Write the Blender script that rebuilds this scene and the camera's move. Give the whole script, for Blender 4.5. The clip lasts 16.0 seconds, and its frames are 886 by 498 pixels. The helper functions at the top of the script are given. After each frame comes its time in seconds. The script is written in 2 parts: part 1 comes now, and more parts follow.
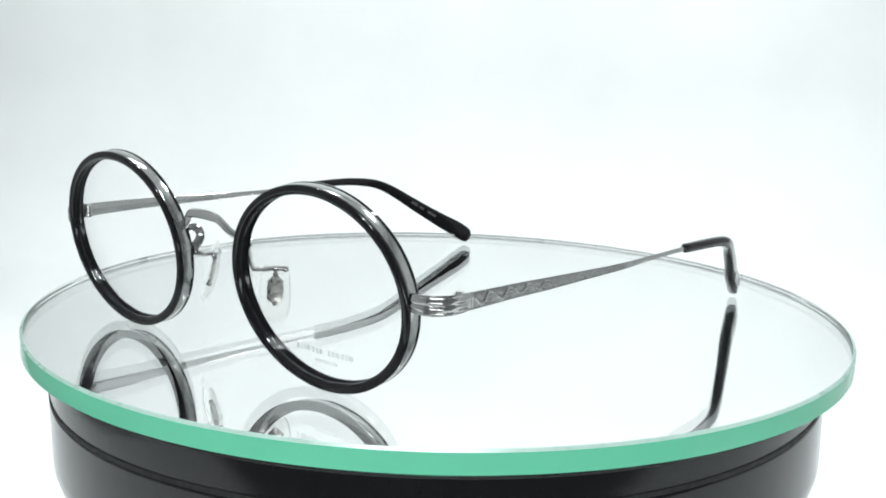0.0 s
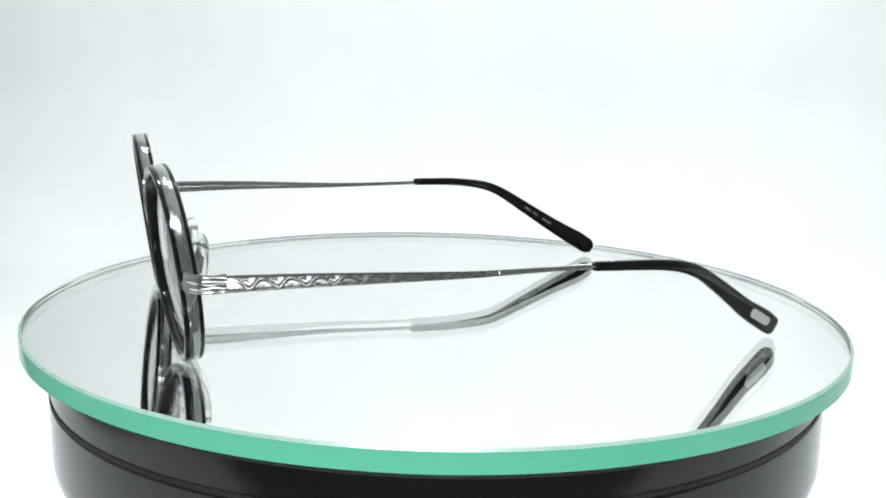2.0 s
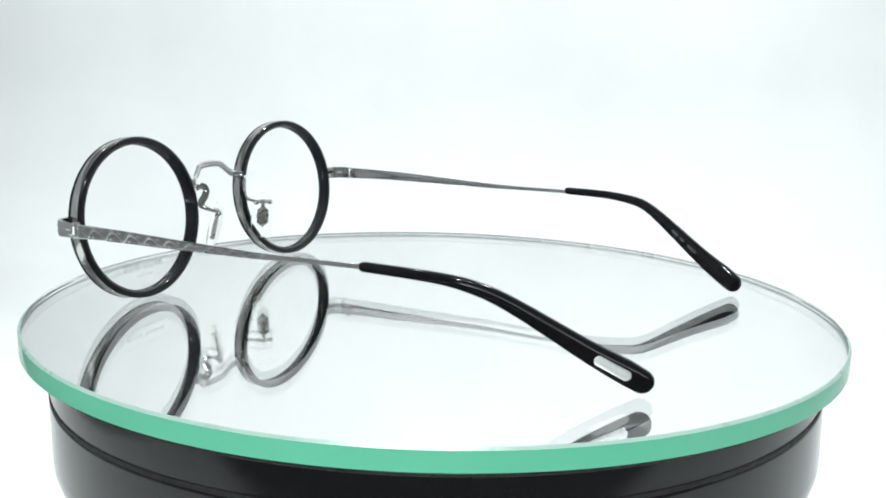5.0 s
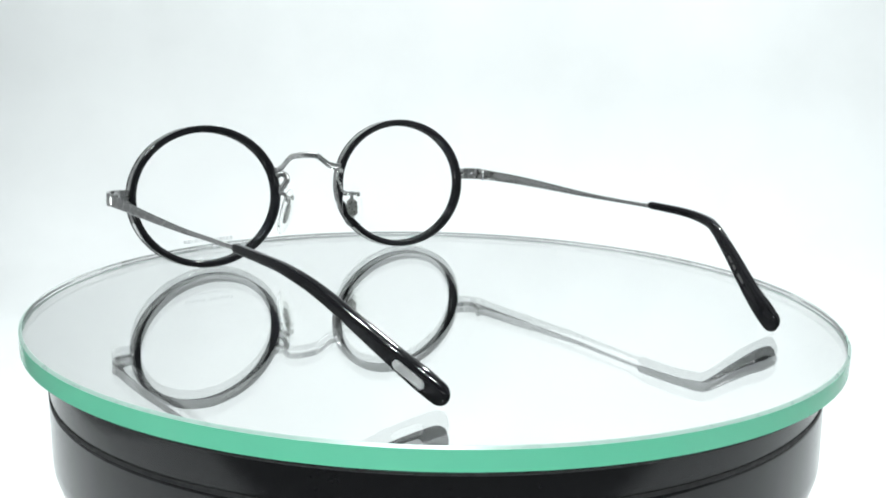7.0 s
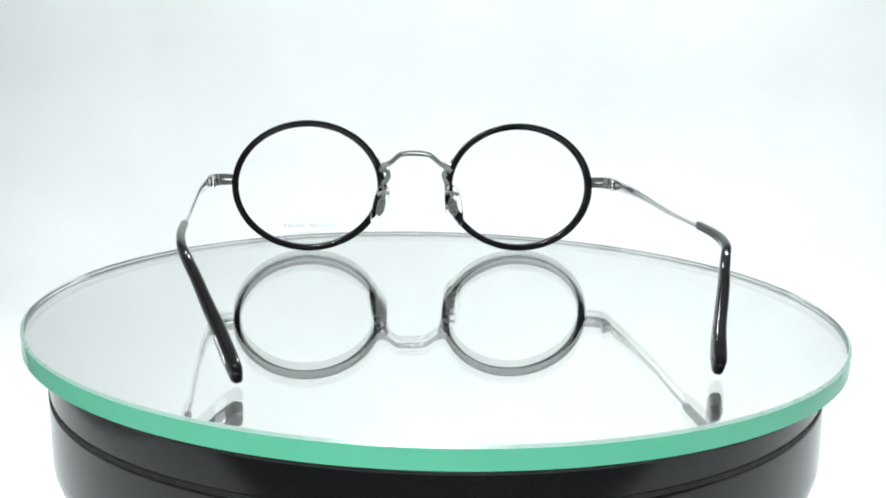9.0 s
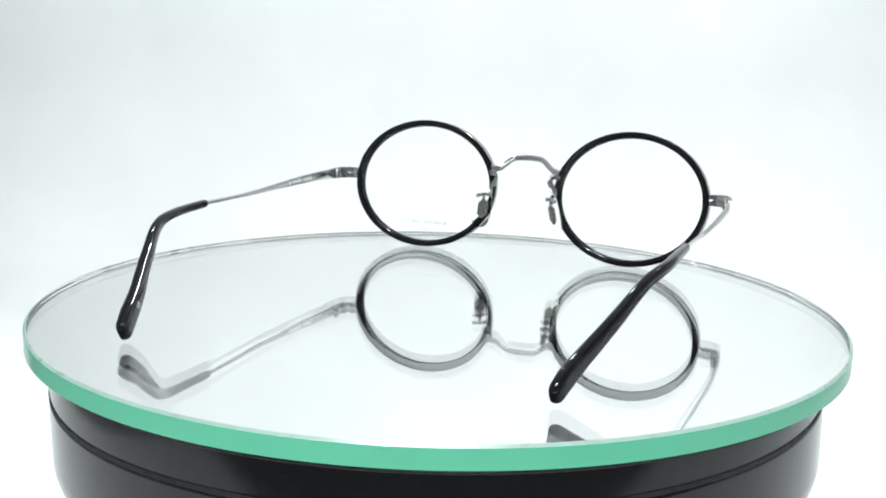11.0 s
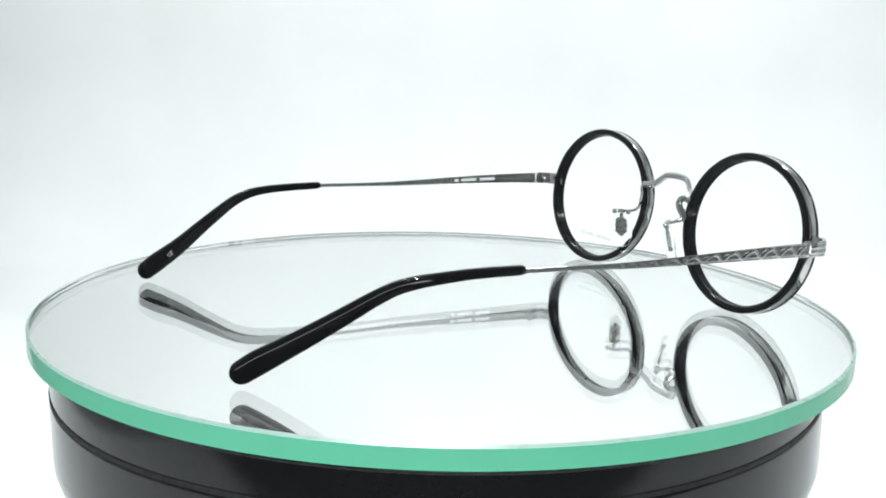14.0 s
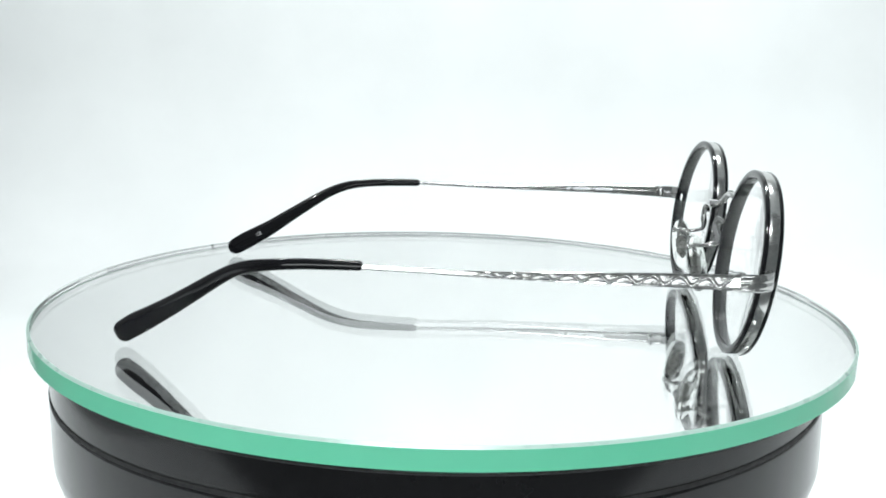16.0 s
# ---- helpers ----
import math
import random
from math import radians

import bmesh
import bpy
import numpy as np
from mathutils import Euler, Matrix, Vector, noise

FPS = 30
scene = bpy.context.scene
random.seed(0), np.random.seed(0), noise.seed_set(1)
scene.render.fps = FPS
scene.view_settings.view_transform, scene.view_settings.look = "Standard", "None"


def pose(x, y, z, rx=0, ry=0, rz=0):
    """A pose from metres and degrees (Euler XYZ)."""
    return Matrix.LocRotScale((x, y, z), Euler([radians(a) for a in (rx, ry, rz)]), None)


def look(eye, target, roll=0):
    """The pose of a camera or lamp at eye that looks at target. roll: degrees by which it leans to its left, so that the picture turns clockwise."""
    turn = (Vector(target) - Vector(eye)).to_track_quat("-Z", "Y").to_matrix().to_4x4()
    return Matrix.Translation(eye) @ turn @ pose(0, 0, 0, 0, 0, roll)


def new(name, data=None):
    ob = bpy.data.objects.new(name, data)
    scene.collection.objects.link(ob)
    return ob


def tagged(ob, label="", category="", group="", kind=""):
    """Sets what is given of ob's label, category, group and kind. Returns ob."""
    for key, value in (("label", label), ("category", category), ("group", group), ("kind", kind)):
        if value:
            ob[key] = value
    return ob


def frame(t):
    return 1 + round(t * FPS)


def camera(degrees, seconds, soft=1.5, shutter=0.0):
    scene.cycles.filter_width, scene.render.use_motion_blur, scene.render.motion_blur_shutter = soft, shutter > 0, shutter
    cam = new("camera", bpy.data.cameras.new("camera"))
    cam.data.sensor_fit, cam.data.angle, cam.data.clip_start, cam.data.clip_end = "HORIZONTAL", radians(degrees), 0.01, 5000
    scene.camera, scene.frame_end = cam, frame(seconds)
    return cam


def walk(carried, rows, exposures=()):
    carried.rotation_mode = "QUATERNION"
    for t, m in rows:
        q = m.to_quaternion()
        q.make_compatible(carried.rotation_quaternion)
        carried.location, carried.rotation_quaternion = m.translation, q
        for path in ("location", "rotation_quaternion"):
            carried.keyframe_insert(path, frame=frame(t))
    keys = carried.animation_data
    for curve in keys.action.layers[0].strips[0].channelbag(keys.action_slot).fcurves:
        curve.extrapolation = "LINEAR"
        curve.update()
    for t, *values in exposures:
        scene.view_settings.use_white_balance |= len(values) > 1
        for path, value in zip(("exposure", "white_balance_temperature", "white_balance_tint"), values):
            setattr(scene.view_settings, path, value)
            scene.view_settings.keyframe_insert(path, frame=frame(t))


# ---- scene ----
# A pair of eyeglasses turning on a mirror-backed glass disc in a white photo booth.
# World origin: the turntable's axis at the top of the glass. Lengths below in millimetres times MM.
MM = 0.001
CLIP = 16.0

# ---- camera: stands still on its tripod ----
cam = camera(44.21, CLIP, soft=1.85)
EYE = pose(0.0, -0.28984, 0.07207, 78.820, -1.498, 0.209)
walk(cam, [(0.0, EYE), (CLIP, EYE)], exposures=[(0.0, 0.0), (CLIP, 0.0)])

# ---- light: a front and a rear row of lamps under the booth's ceiling, plus added fill ----
world = bpy.data.worlds.new("world")
scene.world = world
world.use_nodes = True
world.node_tree.nodes["Background"].inputs["Color"].default_value = (0.80, 0.88, 0.90, 1)
world.node_tree.nodes["Background"].inputs["Strength"].default_value = 0.23


def lamp_bar(name, eye, target, width, depth, watts, colour):
    data = bpy.data.lights.new(name, "AREA")
    data.shape, data.size, data.size_y, data.energy, data.color = "RECTANGLE", width, depth, watts, colour
    ob = new(name, data)
    ob.matrix_world = look(eye, target)
    return ob


COOL = (0.93, 0.985, 1.0)
# the front row hangs above the camera, the rear row beyond the disc
# the rear lamp at x = 0.26 is an added fill that brightens the right side
for x, y, watts in ((-0.115, -0.335, 2.9), (0.025, -0.335, 3.25), (-0.235, 0.32, 0.5), (-0.105, 0.32, 0.7), (0.26, 0.32, 2.5)):
    lamp_bar("ceiling_lamp", (x, y, 0.61), (x * 0.3, y * 0.3, 0.0), 0.028, 0.05, watts, COOL)
# low fill without a fixture, added to light the glass edge and temples
lamp_bar("front_fill", (0.0, -0.42, -0.045), (0.0, 0.0, -0.01), 0.36, 0.05, 0.40, COOL)


# ---- materials ----
def material(name):
    mat = bpy.data.materials.new(name)
    mat.use_nodes = True
    nt = mat.node_tree
    return mat, nt, nt.nodes["Principled BSDF"]


def noise_node(nt, scale, detail=3.0, rough=0.55):
    co = nt.nodes.new("ShaderNodeTexCoord")
    n = nt.nodes.new("ShaderNodeTexNoise")
    n.inputs["Scale"].default_value, n.inputs["Detail"].default_value = scale, detail
    n.inputs["Roughness"].default_value = rough
    nt.links.new(co.outputs["Object"], n.inputs["Vector"])
    return n


def ramp(nt, source, lo, hi, a=0.3, b=0.7):
    r = nt.nodes.new("ShaderNodeValToRGB")
    r.color_ramp.elements[0].position, r.color_ramp.elements[1].position = a, b
    r.color_ramp.elements[0].color = lo if len(lo) == 4 else (*lo, 1)
    r.color_ramp.elements[1].color = hi if len(hi) == 4 else (*hi, 1)
    nt.links.new(source, r.inputs["Fac"])
    return r


def bump(nt, bsdf, source, strength, distance):
    b = nt.nodes.new("ShaderNodeBump")
    b.inputs["Strength"].default_value, b.inputs["Distance"].default_value = strength, distance
    nt.links.new(source, b.inputs["Height"])
    nt.links.new(b.outputs["Normal"], bsdf.inputs["Normal"])


def plain(name, colour, rough, metal=0.0, coat=0.0, grain=400.0, spread=0.12, relief=0.0, ior=1.5):
    """A surface with two scales of slight variation in colour and gloss."""
    mat, nt, b = material(name)
    fine, broad = noise_node(nt, grain, 4.0), noise_node(nt, grain * 0.08, 2.0)
    mix = nt.nodes.new("ShaderNodeMath")
    mix.operation = "MULTIPLY_ADD"
    mix.inputs[1].default_value, mix.inputs[2].default_value = 0.5, 0.25
    nt.links.new(fine.outputs["Fac"], mix.inputs[0])
    add = nt.nodes.new("ShaderNodeMath")
    add.operation = "MULTIPLY_ADD"
    add.inputs[1].default_value = 0.5
    nt.links.new(broad.outputs["Fac"], add.inputs[0])
    nt.links.new(mix.outputs[0], add.inputs[2])
    lo, hi = [c * (1 - spread) for c in colour], [min(1.0, c * (1 + spread)) for c in colour]
    nt.links.new(ramp(nt, add.outputs[0], lo, hi, 0.45, 0.95).outputs["Color"], b.inputs["Base Color"])
    r = ramp(nt, fine.outputs["Fac"], [rough * 0.8] * 3, [rough * 1.2] * 3)
    nt.links.new(r.outputs["Color"], b.inputs["Roughness"])
    b.inputs["Metallic"].default_value, b.inputs["IOR"].default_value = metal, ior
    b.inputs["Coat Weight"].default_value, b.inputs["Coat Roughness"].default_value = coat, 0.03
    if relief:
        bump(nt, b, fine.outputs["Fac"], 0.5, relief)
    return mat


def clear(name, tint, rough, ior):
    mat, nt, b = material(name)
    b.inputs["Base Color"].default_value = (*tint, 1)
    b.inputs["Roughness"].default_value, b.inputs["IOR"].default_value = rough, ior
    b.inputs["Transmission Weight"].default_value = 1.0
    return mat


def glass_edge(name):
    """The polished rim of float glass: green, letting light through, with a clear gloss."""
    mat, nt, b = material(name)
    nt.nodes.remove(b)
    n = noise_node(nt, 60.0)
    tone = ramp(nt, n.outputs["Fac"], (0.18, 0.70, 0.46), (0.20, 0.73, 0.485))
    a, t, g = (nt.nodes.new("ShaderNodeBsdf" + k) for k in ("Diffuse", "Translucent", "Glossy"))
    nt.links.new(tone.outputs["Color"], a.inputs["Color"])
    t.inputs["Color"].default_value = (0.52, 0.93, 0.76, 1)
    g.inputs["Roughness"].default_value = 0.08
    m1, m2, f = nt.nodes.new("ShaderNodeMixShader"), nt.nodes.new("ShaderNodeMixShader"), nt.nodes.new("ShaderNodeFresnel")
    f.inputs["IOR"].default_value = 1.35
    m1.inputs["Fac"].default_value = 0.4
    for out, inp in ((a.outputs[0], m1.inputs[1]), (t.outputs[0], m1.inputs[2]), (f.outputs[0], m2.inputs["Fac"]), (m1.outputs[0], m2.inputs[1]), (g.outputs[0], m2.inputs[2]), (m2.outputs[0], nt.nodes["Material Output"].inputs["Surface"])):
        nt.links.new(out, inp)
    return mat


M_ETCHED = clear("etched_lens", (0.80, 0.82, 0.82), 0.4, 1.2)
M_CORE = plain("brushed_silver", (0.36, 0.36, 0.345), 0.30, metal=1.0, grain=1500.0, spread=0.2)
M_PAPER = plain("white_backdrop_paper", (0.80, 0.815, 0.81), 0.75, grain=11.0, spread=0.08)
M_BOOTH = plain("white_booth_panel", (0.80, 0.81, 0.81), 0.6, grain=30.0, spread=0.03)
M_SIDE = plain("grey_side_board", (0.42, 0.425, 0.43), 0.6, grain=30.0, spread=0.05)
M_ROOM = plain("pale_room_paint", (0.74, 0.75, 0.75), 0.8, grain=20.0, spread=0.1)
M_TABLE = plain("grey_tabletop", (0.30, 0.30, 0.305), 0.8, grain=60.0, spread=0.15, ior=1.2)
M_FLAG = plain("grey_board", (0.26, 0.26, 0.263), 0.7, grain=80.0, spread=0.2)
M_BLACK = plain("black_acetate", (0.004, 0.004, 0.005), 0.07, coat=0.0, grain=900.0, spread=0.3, ior=1.42)
M_SILVER = plain("antique_silver", (0.54, 0.54, 0.53), 0.14, metal=1.0, grain=600.0, spread=0.10, relief=0.000004)
M_CHASED = plain("engraved_silver", (0.52, 0.52, 0.51), 0.13, metal=1.0, grain=1100.0, spread=0.35, relief=0.00006)
M_PATINA = plain("blackened_silver", (0.34, 0.34, 0.335), 0.22, metal=1.0, grain=900.0, spread=0.2)
M_BRIGHT = plain("polished_silver", (0.66, 0.66, 0.65), 0.12, metal=1.0, grain=1800.0, spread=0.1)
M_PLAQUE = plain("satin_silver", (0.86, 0.86, 0.85), 0.42, metal=1.0, grain=1200.0, spread=0.15)
M_PAINT = plain("white_print", (0.5, 0.5, 0.5), 0.5, grain=900.0, spread=0.05)
M_PRINT = plain("dim_grey_print", (0.06, 0.06, 0.06), 0.5, grain=900.0, spread=0.1)
M_ETCH = plain("grey_etching", (0.74, 0.77, 0.77), 0.6, grain=2500.0, spread=0.1)
M_LENS = clear("clear_lens", (1.0, 1.0, 1.0), 0.0, 1.12)
M_SILICONE = clear("clear_silicone", (0.97, 0.98, 0.965), 0.05, 1.06)
M_GLASS = clear("clear_glass", (1.0, 1.0, 1.0), 0.0, 1.5)
M_MIRROR = plain("silvered_mirror", (0.975, 0.985, 0.98), 0.01, metal=1.0, grain=60.0, spread=0.01)
M_CASE = plain("glossy_black_plastic", (0.008, 0.008, 0.009), 0.13, coat=0.0, grain=500.0, spread=0.3, ior=1.4)
M_GROOVE = plain("matt_black_rubber", (0.012, 0.012, 0.012), 0.7, grain=700.0, spread=0.2)
M_GREEN = glass_edge("green_glass_edge")
M_CHAMFER = plain("ground_glass_chamfer", (0.30, 0.42, 0.37), 0.3, coat=0.2, grain=300.0, spread=0.1)


# ---- mesh helpers ----
def part(name, bm, mat, parent=None, label="", smooth=True, m=None):
    """Links a bmesh as one mesh object, under its thing or part."""
    bmesh.ops.recalc_face_normals(bm, faces=bm.faces)
    me = bpy.data.meshes.new(name)
    bm.to_mesh(me)
    bm.free()
    for one in (mat if isinstance(mat, (list, tuple)) else [mat]):
        me.materials.append(one)
    if smooth:
        me.polygons.foreach_set("use_smooth", [True] * len(me.polygons))
        me.set_sharp_from_angle(angle=radians(38))
    ob = new(name, me)
    if parent:
        ob.parent = parent
    if m is not None:
        ob.matrix_basis = m
    return tagged(ob, label)


def grid_loops(bm, loops, closed_section=True, closed_path=False, caps=True):
    """Skins rows of points; each row is one cross-section."""
    rows = [[bm.verts.new(p) for p in loop] for loop in loops]
    n, k = len(rows), len(rows[0])
    for i in range(n if closed_path else n - 1):
        a, b = rows[i], rows[(i + 1) % n]
        for j in range(k if closed_section else k - 1):
            q = (j + 1) % k
            bm.faces.new((a[j], a[q], b[q], b[j]))
    if caps and closed_section and not closed_path:
        bm.faces.new(rows[0])
        bm.faces.new(list(reversed(rows[-1])))
    return rows


def rounded_section(w, h, r, steps=4):
    """Points round a w by h rectangle with corner radius r, centred."""
    out = []
    for cx, cy, a0 in ((w / 2 - r, h / 2 - r, 0), (-w / 2 + r, h / 2 - r, 90), (-w / 2 + r, -h / 2 + r, 180), (w / 2 - r, -h / 2 + r, 270)):
        for s in range(steps + 1):
            a = radians(a0 + 90 * s / steps)
            out.append((cx + r * math.cos(a), cy + r * math.sin(a)))
    return out


def lathe(profile, steps=128, centre=(0, 0)):
    """A closed turned body from (radius, height) pairs; the first and last lie on the axis or are capped."""
    bm = bmesh.new()
    loops = [[(centre[0] + r * math.cos(2 * math.pi * i / steps), centre[1] + r * math.sin(2 * math.pi * i / steps), z) for i in range(steps)] for r, z in profile]
    grid_loops(bm, loops)
    return bm


def catmull(keys, x):
    """Smooth interpolation of rows (x, values...) at x."""
    for i in range(len(keys) - 1):
        if x <= keys[i + 1][0] or i == len(keys) - 2:
            break
    p1, p2 = keys[i], keys[i + 1]
    p0, p3 = keys[max(i - 1, 0)], keys[min(i + 2, len(keys) - 1)]
    u = (x - p1[0]) / (p2[0] - p1[0])
    out = []
    for c in range(1, len(p1)):
        m1 = (p2[c] - p0[c]) / max(p2[0] - p0[0], 1e-9) * (p2[0] - p1[0])
        m2 = (p3[c] - p1[c]) / max(p3[0] - p1[0], 1e-9) * (p2[0] - p1[0])
        u2, u3 = u * u, u * u * u
        out.append((2 * u3 - 3 * u2 + 1) * p1[c] + (u3 - 2 * u2 + u) * m1 + (-2 * u3 + 3 * u2) * p2[c] + (u3 - u2) * m2)
    return out


def tube(keys, n=40, sides=12):
    """A bent wire through rows (u, x, y, z, half width across, half height), in millimetres."""
    bm = bmesh.new()
    us = [keys[0][0] + (keys[-1][0] - keys[0][0]) * i / n for i in range(n + 1)]
    pts = [catmull(keys, u) for u in us]
    loops, side = [], None
    for i, p in enumerate(pts):
        a, b = pts[max(i - 1, 0)], pts[min(i + 1, n)]
        t = (Vector(b[:3]) - Vector(a[:3])).normalized()
        if side is None:
            ref = Vector((0, 1, 0)) if abs(t.y) < 0.9 else Vector((1, 0, 0))
            side = (ref - t * ref.dot(t)).normalized()
        else:
            side = (side - t * side.dot(t)).normalized()
        up = t.cross(side)
        loops.append([(Vector(p[:3]) + side * p[3] * math.cos(2 * math.pi * k / sides) + up * p[4] * math.sin(2 * math.pi * k / sides)) * MM for k in range(sides)])
    grid_loops(bm, loops)
    return bm


# ---- the booth ----
FLOOR = -0.118


def sheet_sweep():
    """The white paper: table sheet in front, rising behind in a curve, with faint waves."""
    bm = bmesh.new()
    prof = [(-0.22 + 0.64 * i / 30, FLOOR) for i in range(31)]
    prof += [(0.42 + 0.16 * math.sin(a), FLOOR + 0.16 - 0.16 * math.cos(a)) for a in [radians(90 * i / 14) for i in range(1, 15)]]
    prof += [(0.58, FLOOR + 0.16 + 0.62 * i / 26) for i in range(1, 27)]
    rows = []
    for y, z in prof:
        row = []
        for i in range(61):
            x = -0.46 + 1.08 * i / 60
            w = 0.009 * noise.noise(Vector((x * 3.2, y * 2.5, z * 2.6))) + 0.004 * noise.noise(Vector((x * 9, y * 8, z * 8 + 5)))
            k = min(1.0, max(0.0, (y - 0.2) / 0.2))
            row.append((x, y + w * k * 1.3, z + w * k * 0.4))
        rows.append(row)
    grid_loops(bm, rows, closed_section=False)
    return bm


def box(x0, x1, y0, y1, z0, z1, bevel=0.0):
    bm = bmesh.new()
    bmesh.ops.create_cube(bm, size=1.0)
    bmesh.ops.transform(bm, verts=bm.verts, matrix=Matrix.LocRotScale(((x0 + x1) / 2, (y0 + y1) / 2, (z0 + z1) / 2), None, (x1 - x0, y1 - y0, z1 - z0)))
    if bevel:
        bmesh.ops.bevel(bm, geom=bm.edges, offset=bevel, segments=2, affect="EDGES")
    return bm


def structure(name, bm, mat, label, smooth=False):
    return tagged(part(name, bm, mat, None, label, smooth), category=name.split("_")[0], kind="structure")


back = structure("backdrop", sheet_sweep(), M_PAPER, "white seamless paper backdrop with faint creases", True)
back.modifiers.new("thickness", "SOLIDIFY").thickness = 0.0012
# the pale room walls and floor are unseen, added as surroundings to reflect
structure("wall_left", box(-2.0, -1.95, -2.2, 1.5, -0.86, 2.2), M_ROOM, "unseen pale wall added for reflections")
# out-of-view board on the right, its grey set for reflections in the silver
structure("wall_right", box(0.63, 0.66, -0.22, 0.62, FLOOR, 0.75), M_SIDE, "unseen light grey board added to tone reflections from the right")
# out-of-view flag, added to darken what base and tips reflect on the left
structure("panel_left", box(-0.35, -0.335, -0.42, 0.40, FLOOR, 0.26), M_FLAG, "unseen grey flag added to darken reflections from the left")
structure("wall_back", box(-0.50, 0.66, 0.625, 0.65, FLOOR, 0.75), M_BOOTH, "white rear panel of the photo booth")
structure("ceiling", box(-0.50, 0.66, -0.12, 0.65, 0.755, 0.785), M_BOOTH, "white top panel of the photo booth")
structure("tabletop", box(-0.9, 0.9, -0.235, 0.9, FLOOR - 0.034, FLOOR - 0.004), M_TABLE, "grey tabletop under the photo booth")
structure("floor", box(-2.0, 2.0, -2.25, 1.5, -0.90, -0.86), M_ROOM, "unseen pale floor added for reflections")
structure("wall_front", box(-2.0, 2.0, -2.25, -2.2, -0.86, 2.2), M_ROOM, "unseen pale wall added for reflections")


# ---- the turntable ----
def turntable():
    base = tagged(new("turntable"), "round glossy black plastic motorised display turntable", "turntable")
    base.location = (-0.4 * MM, 0, 0)
    lean = pose(0, 0, -15.3 * MM, 0, -1.2, 0)
    body = [(0.01, -102.7), (86, -102.7), (88, -101), (89, -96), (89, -44), (90, -36), (91.8, -31), (94.2, -27), (97.2, -23.6), (99.6, -20.6), (100.5, -17.5), (100.6, -15), (100.6, -1.4), (100.6, -1.0), (100.45, -0.55), (100.0, -0.35), (0.01, -0.35)]
    part("body", lathe([(r * 1.005 * MM, z * MM) for r, z in body], 160), M_CASE, base, "glossy black rounded plastic body", m=lean)
    seam = [(0.01, -0.6), (100.5, -0.6), (100.62, -0.5), (100.62, 0.5), (100.5, 0.6), (0.01, 0.6)]
    part("seam", lathe([(r * 1.005 * MM, z * MM) for r, z in seam], 160), M_GROOVE, base, "dark matt seam below the platter", m=lean)
    ring = [(0.01, -18.4), (100.3, -18.4), (100.4, -17.0), (100.4, -6.5), (0.01, -6.5)]
    platter = part("platter", lathe([(r * 1.005 * MM, z * MM) for r, z in ring], 160), M_CASE, base, "glossy black rotating platter")
    return base, platter


def glass_disc():
    """Clear float glass with ground chamfers, silvered underneath."""
    disc = tagged(new("glass_disc"), "round mirror-backed glass disc with green polished edge", "glass disc")
    c = (-0.69 * MM, 0.75 * MM)
    R, T = 106.7, 5.3
    prof = [(0.01, -T), (R - 0.5, -T), (R, -T + 0.5), (R, -0.55), (R - 0.5, 0), (0.01, 0)]
    bm = lathe([(r * MM, z * MM) for r, z in prof], 256, c)
    bm.normal_update()
    for f in bm.faces:
        z, up = f.calc_center_median().z / MM, abs(f.normal.z)
        f.material_index = 0 if z > -0.05 else 1 if z < -T + 0.05 else 2
    part("plate", bm, [M_GLASS, M_MIRROR, M_GLASS], disc, "clear mirror-backed glass")
    band = [(R + 0.02, -T + 0.45), (R + 0.18, -T + 0.5), (R + 0.18, -0.52), (R + 0.02, -0.50)]
    bm = bmesh.new()
    grid_loops(bm, [[(c[0] + r * MM * math.cos(a), c[1] + r * MM * math.sin(a), z * MM) for r, z in band] for a in [2 * math.pi * i / 256 for i in range(256)]], closed_path=True)
    part("polished_edge", bm, M_GREEN, disc, "bright green polished glass edge")
    band = [(R + 0.18, -0.55), (R - 0.38, 0.03), (R - 0.55, 0.03), (R - 0.02, -0.55)]
    bm = bmesh.new()
    grid_loops(bm, [[(c[0] + r * MM * math.cos(a), c[1] + r * MM * math.sin(a), z * MM) for r, z in band] for a in [2 * math.pi * i / 256 for i in range(256)]], closed_path=True)
    part("chamfer", bm, M_CHAMFER, disc, "grey-green ground chamfer")
    backing = [(0.01, -6.45), (R - 2.0, -6.45), (R - 1.6, -6.2), (R - 1.6, -T - 0.02), (0.01, -T - 0.02)]
    part("mirror_backing", lathe([(r * MM, z * MM) for r, z in backing], 160, c), M_GROOVE, disc, "dark paint behind the silvering")
    return disc


# ---- the eyeglasses ----
RIM = dict(cx=35.35, cy=2.5, cz=21.52, a=25.0, b=21.5, tilt=7.3, wrap=1.9)


def rim_pose(s):
    """Local pose of one rim: x across, y forward, z up; s is -1 or 1."""
    return pose(s * RIM["cx"] * MM, RIM["cy"] * MM, RIM["cz"] * MM, 0, 0, 1.0 - s * RIM["wrap"]) @ pose(0, 0, 0, -RIM["tilt"], 0, 0)


def oval_ring(section, steps=160):
    """Sweeps (inset, forward) pairs round the rim's oval."""
    bm = bmesh.new()
    loops = []
    for i in range(steps):
        t = 2 * math.pi * i / steps
        x, z = RIM["a"] * math.cos(t), RIM["b"] * math.sin(t)
        n = Vector((RIM["b"] * math.cos(t), RIM["a"] * math.sin(t))).normalized()
        loops.append([((x + n.x * r) * MM, y * MM, (z + n.y * r) * MM) for r, y in section])
    grid_loops(bm, loops, closed_path=True)
    return bm


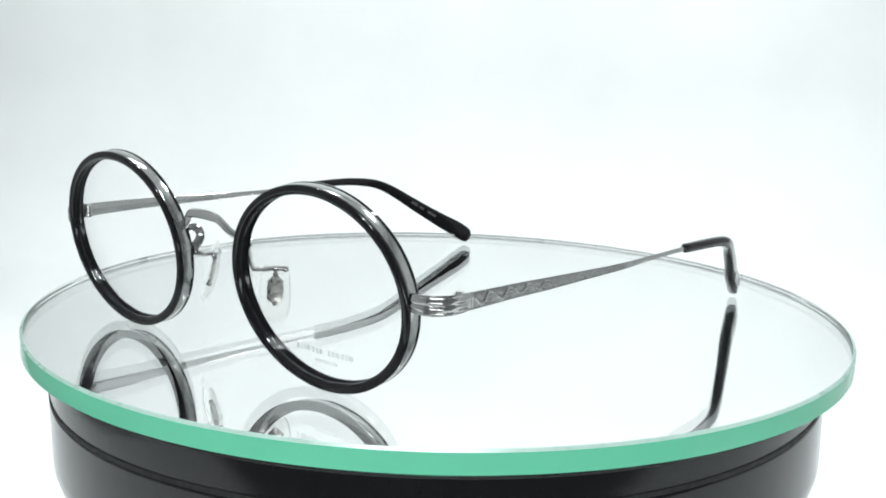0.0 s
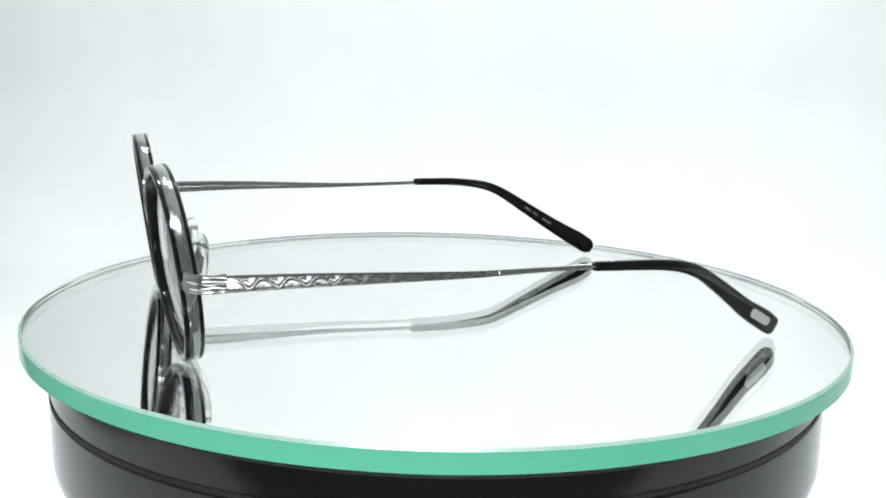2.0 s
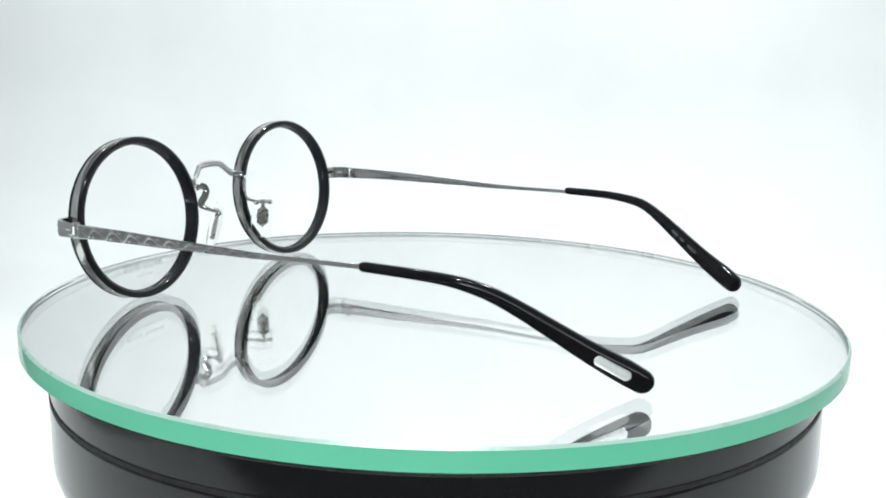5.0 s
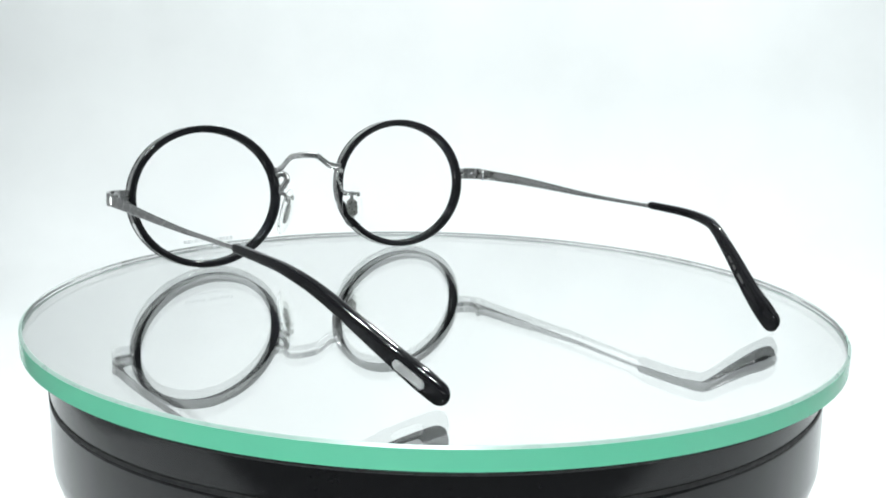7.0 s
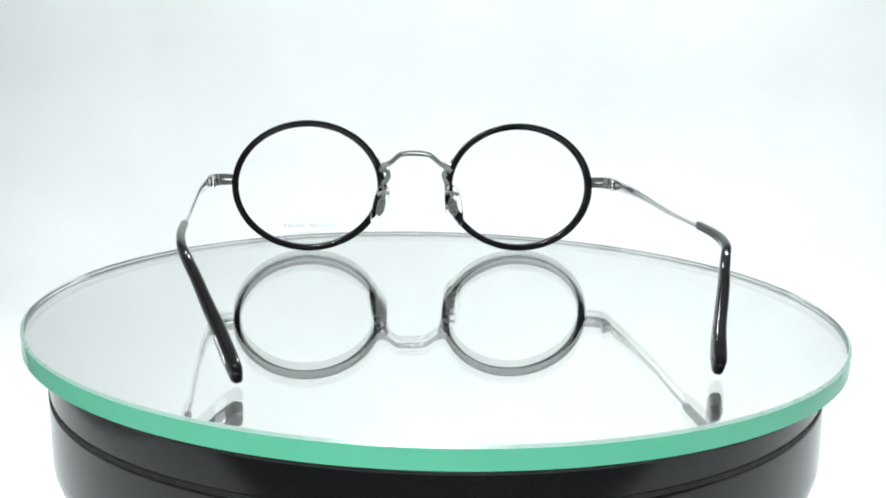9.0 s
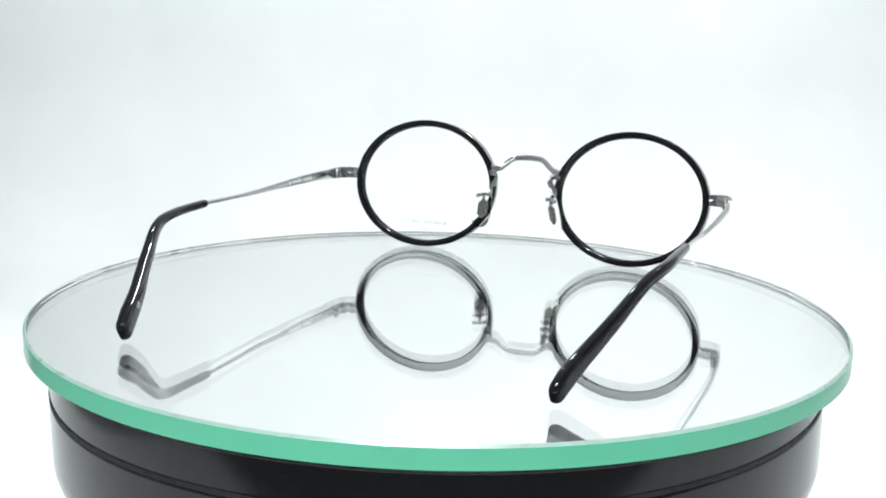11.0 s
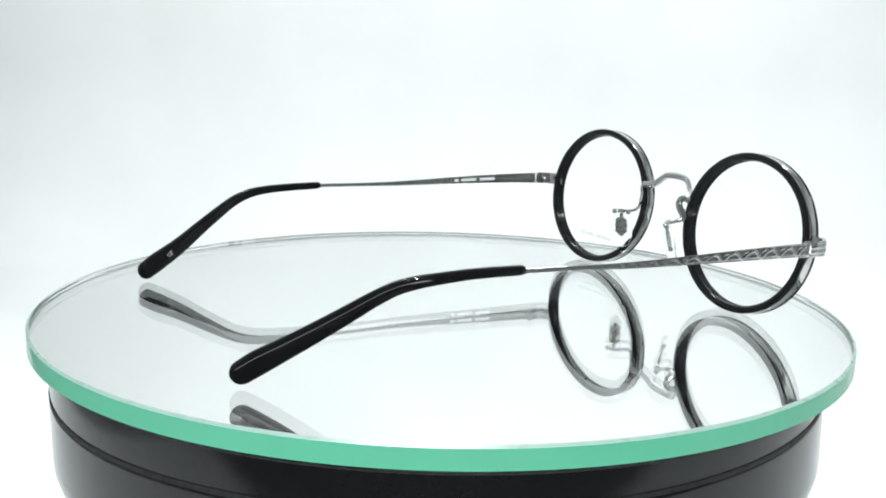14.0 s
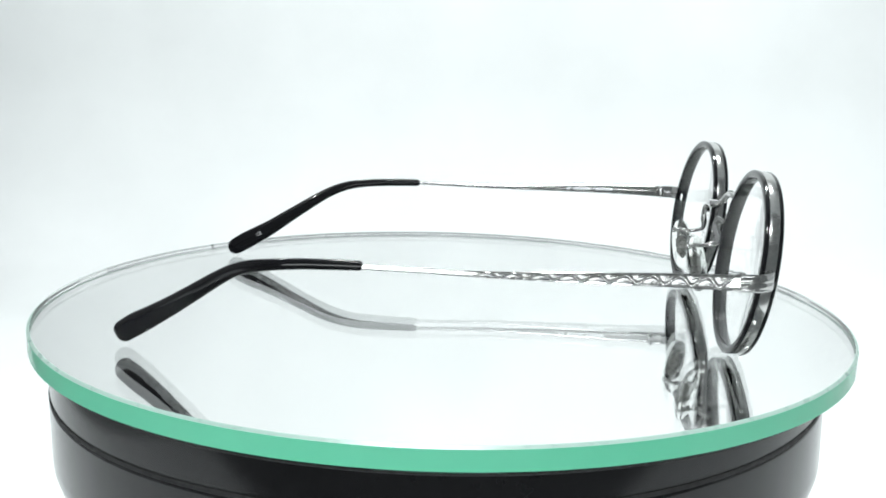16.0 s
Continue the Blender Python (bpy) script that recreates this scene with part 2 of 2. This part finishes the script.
def lens_body():
    """A thin curved demo lens."""
    bm = bmesh.new()
    a, b, curve, thick = RIM["a"] - 1.35, RIM["b"] - 1.35, 110.0, 1.3
    rings, steps = 14, 96

    def sag(x, z):
        return 1.1 - (x * x + z * z) / (2 * curve)

    def dome(off, up):
        centre = bm.verts.new((0, (sag(0, 0) + off) * MM, 0))
        last = None
        for r in range(1, rings + 1):
            k = r / rings
            row = []
            for i in range(steps):
                t = 2 * math.pi * i / steps
                x, z = a * k * math.cos(t), b * k * math.sin(t)
                row.append(bm.verts.new((x * MM, (sag(x, z) + off) * MM, z * MM)))
            for i in range(steps):
                j = (i + 1) % steps
                if last is None:
                    bm.faces.new((centre, row[i], row[j]))
                else:
                    bm.faces.new((last[i], row[i], row[j], last[j]))
            last = row
        return last

    o1, o2 = dome(thick / 2, 1), dome(-thick / 2, -1)
    for i in range(steps):
        j = (i + 1) % steps
        bm.faces.new((o1[i], o1[j], o2[j], o2[i]))
    return bm, sag


def rim(s, parent):
    m = rim_pose(s)
    shift = lambda sec, dr, dy: [(x + dr, y + dy) for x, y in sec]
    band = part("rim", oval_ring(shift(rounded_section(0.85, 2.2, 0.12, 2), -0.47, 0.0)), M_CHASED, parent, "engraved silver eyewire band", m=m)
    # each half of the acetate: a rounded lip outside, a flange that closes the inside
    lip = [(-0.9, 0.01), (-1.5, 0.01)]
    lip += [(-1.05 + 1.05 * math.cos(radians(a)), 1.1 + 0.97 * math.sin(radians(a))) for a in range(240, 89, -15)]
    lip += [(-0.7 + 0.7 * math.sin(radians(a)), 1.62 + 0.43 * math.cos(radians(a))) for a in range(10, 91, 16)]
    lip += [(0.0, 1.25), (-0.12, 1.12), (-0.9, 1.12)]
    part("front_ring", oval_ring(lip), M_BLACK, band, "glossy black acetate ring")
    part("rear_ring", oval_ring([(r, -y) for r, y in lip]), M_BLACK, band, "glossy black acetate ring")
    body, sag = lens_body()
    lens = part("lens", body, M_LENS, band, "clear demo lens")
    lens.visible_shadow = False
    return band, sag


def lens_bars(band, sag):
    """Faint etched lines of lettering on the lower part of the lens, as plain bars."""
    words = ((-8.3, 6, 1.22, 0.95, -13.3, 1.15), (0.2, 7, 1.16, 0.88, -13.3, 1.15), (-3.5, 9, 0.78, 0.5, -15.6, 0.7))
    for x0, x1, z, h in [(a + step * i, a + step * i + w - 0.12 * (i % 3), z, h) for a, n, step, w, z, h in words for i in range(n)]:
        bm = bmesh.new()
        rows = []
        for i in range(3):
            x = x0 + (x1 - x0) * i / 2
            y = sag(x, z) + 0.66
            rows.append([(x * MM, y * MM, (z - h / 2) * MM), (x * MM, y * MM, (z + h / 2) * MM), (x * MM, (y + 0.03) * MM, (z + h / 2) * MM), (x * MM, (y + 0.03) * MM, (z - h / 2) * MM)])
        grid_loops(bm, rows)
        part("etched_bar", bm, M_ETCHED, band, "faint grey etched lettering")


def bridge(parent):
    half = [(0, 11.9, 2.2, 28.2, 0.6, 0.9), (1, 10.2, 3.2, 28.4, 0.6, 0.9), (2, 8.8, 4.0, 28.9, 0.6, 0.8), (2.6, 7.9, 4.4, 29.5, 0.6, 0.75), (3.4, 5.5, 5.2, 31.5, 0.6, 0.75), (4, 4.2, 5.5, 32.0, 0.6, 0.8), (5, 0, 5.7, 32.3, 0.6, 0.85)]
    keys = [(u, -x, y, z, w, h) for u, x, y, z, w, h in half] + [(10 - u, x, y, z, w, h) for u, x, y, z, w, h in reversed(half[:-1])]
    part("bridge", tube([(u, x, y, z, w * 1.2, h * 1.25) for u, x, y, z, w, h in keys], 64, 8), M_BRIGHT, parent, "arched silver bridge")


def nose_pad(s, parent):
    arm = [(0, s * 11.8, 1.6, 26.6, 0.4, 1.0), (1, s * 10.9, 0.8, 27.3, 0.4, 1.0), (2, s * 9.8, 0.2, 27.1, 0.4, 1.0), (3, s * 9.2, -0.1, 25.8, 0.4, 1.0),
           (4, s * 9.7, 0.0, 24.3, 0.4, 1.05), (5, s * 10.6, 0.4, 22.9, 0.4, 1.05), (6, s * 10.9, 0.2, 21.6, 0.4, 0.9), (7, s * 10.5, -1.3, 20.9, 0.4, 0.6), (8, s * 10.8, -3.4, 20.6, 0.42, 0.45), (9, s * 11.2, -5.2, 20.6, 0.42, 0.45)]
    part("pad_arm", tube(arm, 80, 10), M_SILVER, parent, "curled silver nose pad arm")
    # plate soldered along the inner side of the rim
    bm = bmesh.new()
    loops = []
    for i in range(25):
        t = radians(155 + 42 * i / 24)
        x, z = RIM["a"] * math.cos(t), RIM["b"] * math.sin(t)
        n = Vector((RIM["b"] * math.cos(t), RIM["a"] * math.sin(t))).normalized()
        w = 1.9 + 0.5 * math.cos(i * 0.55)
        loops.append([(s * (x + n.x * r) * MM, y * MM, (z + n.y * r) * MM) for r, y in rounded_section(0.7, w, 0.15, 2)])
    grid_loops(bm, loops)
    part("rim_plate", bm, M_SILVER, parent, "silver plate along the rim", m=rim_pose(s) @ pose(0, 0, 0))
    m = pose(s * 11.8 * MM, -5.2 * MM, 17.0 * MM, 0, 0, 0) @ pose(0, 0, 0, 13, 0, -s * 44)
    cross = [(0, -2.2, 0, 3.5, 0.5, 0.5), (1, 0, 0.3, 3.7, 0.55, 0.6), (2, 2.2, 0, 3.5, 0.5, 0.5)]
    part("pad_mount", tube(cross, 16, 10), M_BRIGHT, parent, "silver nose pad mount", m=m)
    for x, z, r in ((-2.1, 3.5, 0.75), (2.1, 3.5, 0.75), (0.0, 2.4, 0.6), (0.0, -4.0, 0.6)):
        bm = bmesh.new()
        bmesh.ops.create_uvsphere(bm, u_segments=14, v_segments=8, radius=r * MM, matrix=Matrix.Translation((x * MM, 0.1 * MM, z * MM)))
        part("mount_bead", bm, M_BRIGHT, parent, "rounded silver end of the pad mount", m=m)
    bm = bmesh.new()
    bmesh.ops.create_uvsphere(bm, u_segments=32, v_segments=18, radius=1.0)
    for v in bm.verts:
        x, y, z = v.co
        k = 1 - 0.12 * z
        x, z = math.copysign(abs(x) ** 0.75, x), math.copysign(abs(z) ** 0.8, z)
        v.co = Vector((x * 3.3 * k, y * 1.6 + 0.4 * (x * x + z * z), z * 7.3 - 0.9)) * MM
    pad = part("nose_pad", bm, M_SILICONE, parent, "clear silicone nose pad", m=m)
    pad.visible_shadow = False
    bm = bmesh.new()
    loops = []
    for i in range(13):
        t = i / 12
        z = 3.4 - 7.6 * t
        w = 0.45 if t < 0.2 else min(1.75, 0.5 + (t - 0.2) * 9.0, 0.7 + (1.0 - t) * 6.0) + 0.12 * math.cos(t * 22)
        loops.append([(x * MM, y * MM, z * MM) for x, y in rounded_section(w * 2, 0.5, 0.15, 2)])
    grid_loops(bm, loops)
    part("core_plate", bm, M_CORE, pad, "pierced silver plate inside the pad")


TEMPLE = [(0, 67.2, -5.0, 23.45, 3.5), (14, 67.7, -19.0, 23.6, 3.0), (26, 67.9, -31.0, 23.5, 2.55), (50, 67.4, -55.5, 23.15, 1.55), (66, 66.9, -71.0, 23.35, 1.15), (82, 66.75, -87.0, 23.6, 1.1)]
# the two tips are bent a little differently; rows of x, y, z and then the height and width of the section
BENT = {-1: [(66.8, -83.2, 23.6, 2.2, 2.0), (66.4, -95.0, 23.3, 2.35, 2.1), (65.7, -102.0, 22.85, 2.5, 2.2), (64.9, -107.0, 22.0, 2.8, 2.3), (63.2, -112.0, 20.2, 3.1, 2.4),
             (61.0, -117.0, 17.4, 3.4, 2.5), (58.0, -124.0, 13.0, 4.0, 2.6), (55.0, -130.6, 8.75, 4.7, 2.8), (52.4, -137.4, 5.0, 5.4, 2.9), (51.1, -140.6, 3.15, 5.2, 2.7)],
        1: [(67.0, -83.2, 23.85, 2.2, 2.0), (66.8, -95.0, 23.75, 2.35, 2.1), (66.5, -101.5, 23.3, 2.5, 2.2), (65.3, -107.6, 22.4, 2.8, 2.3), (63.8, -111.3, 21.1, 3.0, 2.4), (62.2, -115.2, 18.9, 3.3, 2.4),
            (59.9, -121.0, 15.1, 3.8, 2.6), (57.5, -126.5, 11.5, 4.3, 2.7), (55.0, -132.3, 7.9, 4.9, 2.8), (53.4, -136.8, 5.3, 5.4, 2.9), (52.5, -139.9, 3.35, 5.2, 2.7)]}


def bent_rows(s):
    """The rows with their length along the tip in front, and that length."""
    rows, u = [], 0.0
    for i, r in enumerate(BENT[s]):
        if i:
            u += (Vector(r[:3]) - Vector(BENT[s][i - 1][:3])).length
        rows.append((u, *r))
    return rows, u


def engraving(u, v):
    """Height, 0 to 1, of the chased scrolls: slanting S leaves with a thin stem between."""
    ph = u * 2 * math.pi / 5.6
    leaf = 0.30 * math.sin(ph) + 0.06 * math.sin(2 * ph + 0.6)
    curl = -0.26 * math.sin(ph + 0.9)
    thick = 0.115 + 0.06 * math.cos(ph + 0.4)
    a = math.exp(-((v - leaf) / thick) ** 2)
    b = 0.75 * math.exp(-((v - curl) / 0.055) ** 2) * (0.5 + 0.5 * math.sin(ph * 2 + 0.4))
    return max(a, b) * min(1, (u - 1.5) / 1.5) * min(1, (56 - u) / 5)


def temple(s, parent):
    """Flat tapering metal arm, chased on its outer face."""
    bm = bmesh.new()
    n, loops = 760, []
    for i in range(n + 1):
        u = 82 * i / n
        x, y, z, h = catmull(TEMPLE, u)
        w = 0.55 + 0.35 * max(0, (u - 40) / 42)
        loop = []
        for k in range(20):
            v = -0.5 + k / 19
            d = 0.06 if abs(v) > 0.43 and 1.5 < u < 56 else engraving(u, v) * 0.10 - 0.06 if 1.5 < u < 56 else 0.0
            edge = 0.18 * (abs(v) * 2) ** 6
            loop.append(Vector((s * (x + w / 2 + d * 1.3 - edge), y, z + v * h)) * MM)
        for k in range(8):
            v = 0.5 - k / 7
            loop.append(Vector((s * (x - w / 2 + min(0.25 * h, 0.36) * (v * 2) ** 2), y, z + v * h * 0.96)) * MM)
        loops.append(loop)
    grid_loops(bm, loops)
    # the ground between the scrolls is blackened
    wide = len(loops[0])
    for i, f in enumerate(bm.faces):
        u, k = 82 * (i // wide + 0.5) / n, i % wide
        v = -0.5 + (k + 0.5) / 19
        if k < 19 and abs(v) < 0.43 and 2.0 < u < 53 and engraving(u, v) < 0.42:
            f.material_index = 1
    arm = part("temple", bm, [M_SILVER, M_PATINA], parent, "slender engraved silver temple arm")

    rows, END = bent_rows(s)

    def along(u):
        x, y, z, h, w = catmull(rows, u)
        a, b = catmull(rows, max(u - 0.6, 0)), catmull(rows, min(u + 0.6, END))
        t = Vector((s * (b[0] - a[0]), b[1] - a[1], b[2] - a[2])).normalized()
        out = Vector((s, 0, 0))
        out = (out - t * out.dot(t)).normalized()
        return Vector((s * x, y, z)), t, out, t.cross(out) * (-s), h, w

    bm = bmesh.new()
    loops = []
    us = [END * i / 90 for i in range(91)]
    for u in us:
        c, t, out, up, h, w = along(u)
        k = 1.0
        if u < 0.8:
            k = 0.72 + 0.28 * math.sqrt(u / 0.8)
        loops.append([(c + out * x * k + up * y * k) * MM for x, y in rounded_section(w, h, min(w, h) * 0.40, 4)])
    c, t, out, up, h, w = along(END)
    for i in range(1, 7):
        a = radians(90 * i / 6.3)
        k = math.cos(a)
        loops.append([(c + t * 2.7 * math.sin(a) + out * x * k + up * y * k) * MM for x, y in rounded_section(w, h, min(w, h) * 0.40, 4)])
    grid_loops(bm, loops)
    part("temple_tip", bm, M_BLACK, arm, "glossy black acetate temple tip")
    return arm, along


def plaque(arm, along, s):
    """Small silver pill let into the outside of one tip."""
    bm = bmesh.new()
    rows = []
    n = 36
    for i in range(n + 1):
        u = 54.0 + 8.4 * i / n
        c, t, out, up, h, w = along(u)
        e = min(i, n - i) / n * 8.4
        half = 1.15 * math.sqrt(max(0.03, 1 - max(0, 1 - e / 1.1) ** 2))
        row = []
        for k in range(9):
            v = -1 + k / 4
            d = 0.03 * math.cos(u * 4.6 + 1.6 * math.sin(v * 3)) * (abs(v) < 0.8) + (0.08 if abs(v) > 0.9 else 0)
            row.append((c + out * (w / 2 + 0.10 + d) + up * v * half) * MM)
        row += [(c + out * (w / 2 - 0.5) + up * half) * MM, (c + out * (w / 2 - 0.5) - up * half) * MM]
        rows.append(row)
    grid_loops(bm, rows)
    part("plaque", bm, M_PLAQUE, arm, "small engraved silver plaque")


def ce_mark(arm, along, s):
    """The white CE mark printed on the inside of the same tip."""
    data = bpy.data.curves.new("ce_mark", "FONT")
    data.body, data.size, data.extrude, data.align_x, data.align_y = "CE", 1.55 * MM, 0.02 * MM, "CENTER", "CENTER"
    data.materials.append(M_PAINT)
    ob = new("ce_mark", data)
    ob.parent = arm
    c, t, out, up, h, w = along(57.0)
    # seen from the inner side: reads away from the tip end, face towards the mid-plane
    n, x = -out, -t
    y = n.cross(x)
    place = (c - out * (w / 2 + 0.03)) * MM
    ob.matrix_basis = Matrix(((x.x, y.x, n.x, place.x), (x.y, y.y, n.y, place.y), (x.z, y.z, n.z, place.z), (0, 0, 0, 1)))
    tagged(ob, "small white printed mark")


def tip_bars(arm, along):
    """Small unreadable print on the inside of the other tip."""
    for u0, u1 in ((40.0, 42.6), (43.4, 45.2), (47.0, 50.5)):
        rows = []
        for i in range(5):
            c, t, out, up, h, w = along(u0 + (u1 - u0) * i / 4)
            rows.append([(c - out * (w / 2 + d) + up * v) * MM for d, v in ((-0.05, -0.4), (-0.05, 0.4), (0.03, 0.4), (0.03, -0.4))])
        bm = bmesh.new()
        grid_loops(bm, rows)
        part("printed_bar", bm, M_PRINT, arm, "tiny grey print")


def endpiece(s, parent):
    """Ribbed block that wraps from the rim's side round to the hinge."""
    keys = [(0, 58.6, 1.7, 23.4, 1.0, 3.2), (2, 61.3, 2.2, 23.4, 1.15, 3.7), (4.5, 64.2, 1.7, 23.4, 1.2, 3.9), (6.5, 65.9, 0.3, 23.4, 1.2, 3.9), (8.5, 66.8, -1.6, 23.45, 1.2, 3.85), (12.5, 67.1, -5.2, 23.45, 1.1, 3.7)]
    bm = bmesh.new()
    loops = []
    n = 60
    for i in range(n + 1):
        u = 12.5 * i / n
        x, y, z, w, h = catmull(keys, u)
        a, b = catmull(keys, max(u - 0.2, 0)), catmull(keys, min(u + 0.2, 12.5))
        t = Vector((b[0] - a[0], b[1] - a[1])).normalized()
        o = Vector((-t.y, t.x))
        end = 1 - 0.25 * max(0, (u - 12.0) / 0.5)
        loop = []
        for k in range(25):
            v = -0.5 + k / 24
            rib = 0.11 * abs(math.sin(v * math.pi * 3)) * (1 + 0.5 * math.sin(u * 1.3 + 5 * v)) - 0.25 * (abs(v) * 2) ** 8
            loop.append(Vector((s * (x + o.x * (w / 2 + rib)), y + o.y * (w / 2 + rib), z + v * h * end)) * MM)
        for k in range(5):
            v = 0.5 - k / 4
            loop.append(Vector((s * (x - o.x * w * (0.5 - 1.2 * v * v)), y - o.y * w * (0.5 - 1.2 * v * v), z + v * h * 0.94 * end)) * MM)
        loops.append(loop)
    grid_loops(bm, loops)
    e = part("endpiece", bm, M_SILVER, parent, "ribbed silver end piece")
    knuckle = lambda z0, z1: [(0.01, z0), (0.85, z0), (1.0, z0 + 0.12), (1.0, z1 - 0.12), (0.85, z1), (0.01, z1)]
    for z0, z1 in ((21.9, 22.85), (22.95, 23.95), (24.05, 25.0)):
        part("hinge_knuckle", lathe([(r * MM, z * MM) for r, z in knuckle(z0, z1)], 20, (s * 65.9 * MM, -4.6 * MM)), M_SILVER, e, "dark silver hinge barrel")
    part("hinge_screw", lathe([(r * MM, z * MM) for r, z in [(0.01, 21.7), (0.5, 21.7), (0.5, 25.1), (0.75, 25.15), (0.7, 25.4), (0.01, 25.45)]], 16, (s * 65.9 * MM, -4.6 * MM)), M_BRIGHT, e, "tiny hinge screw")


def inner_bars(arm, s):
    """Unreadable stamped size lettering inside the arm."""
    for u0, u1 in ((15.0, 20.5), (22.0, 27.5), (28.6, 30.0)):
        bm = bmesh.new()
        rows = []
        for i in range(7):
            u = u0 + (u1 - u0) * i / 6
            x, y, z, h = catmull(TEMPLE, u)
            q = s * (x - 0.29)
            rows.append([Vector((q - s * d, y, z + v)) * MM for d, v in ((-0.05, -0.45), (-0.05, 0.45), (0.05, 0.45), (0.05, -0.45))])
        grid_loops(bm, rows)
        part("stamped_bar", bm, M_ETCH, arm, "tiny stamped grey lettering")


def eyeglasses():
    g = tagged(new("eyeglasses"), "round black and silver eyeglasses standing open on the glass", "eyeglasses")
    for s in (-1, 1):
        band, sag = rim(s, g)
        if s < 0:
            lens_bars(band, sag)
        endpiece(s, g)
        nose_pad(s, g)
        arm, along = temple(s, g)
        if s > 0:
            tip_bars(arm, along)
        if s < 0:
            plaque(arm, along, s)
            ce_mark(arm, along, s)
            inner_bars(arm, s)
    bridge(g)
    return g


table, platter = turntable()
disc = glass_disc()
glasses = eyeglasses()


# ---- what moves: platter, disc and glasses turn together, clockwise from above ----
def turn(t):
    return 126.93 - 14.4464 * t - 0.000366 * (t - 8) ** 2


def motions():
    times = [0.25 * i for i in range(65)]
    seat = pose(-12.8 * MM, 69.9 * MM, 0.0, 0, 0, 10.5)
    walk(disc, [(t, pose(0, 0, 0, 0, 0, turn(t))) for t in times])
    walk(platter, [(t, pose(0, 0, 0, 0, 0, turn(t))) for t in times])
    walk(glasses, [(t, pose(0, 0, 0, 0, 0, turn(t)) @ seat) for t in times])


motions()
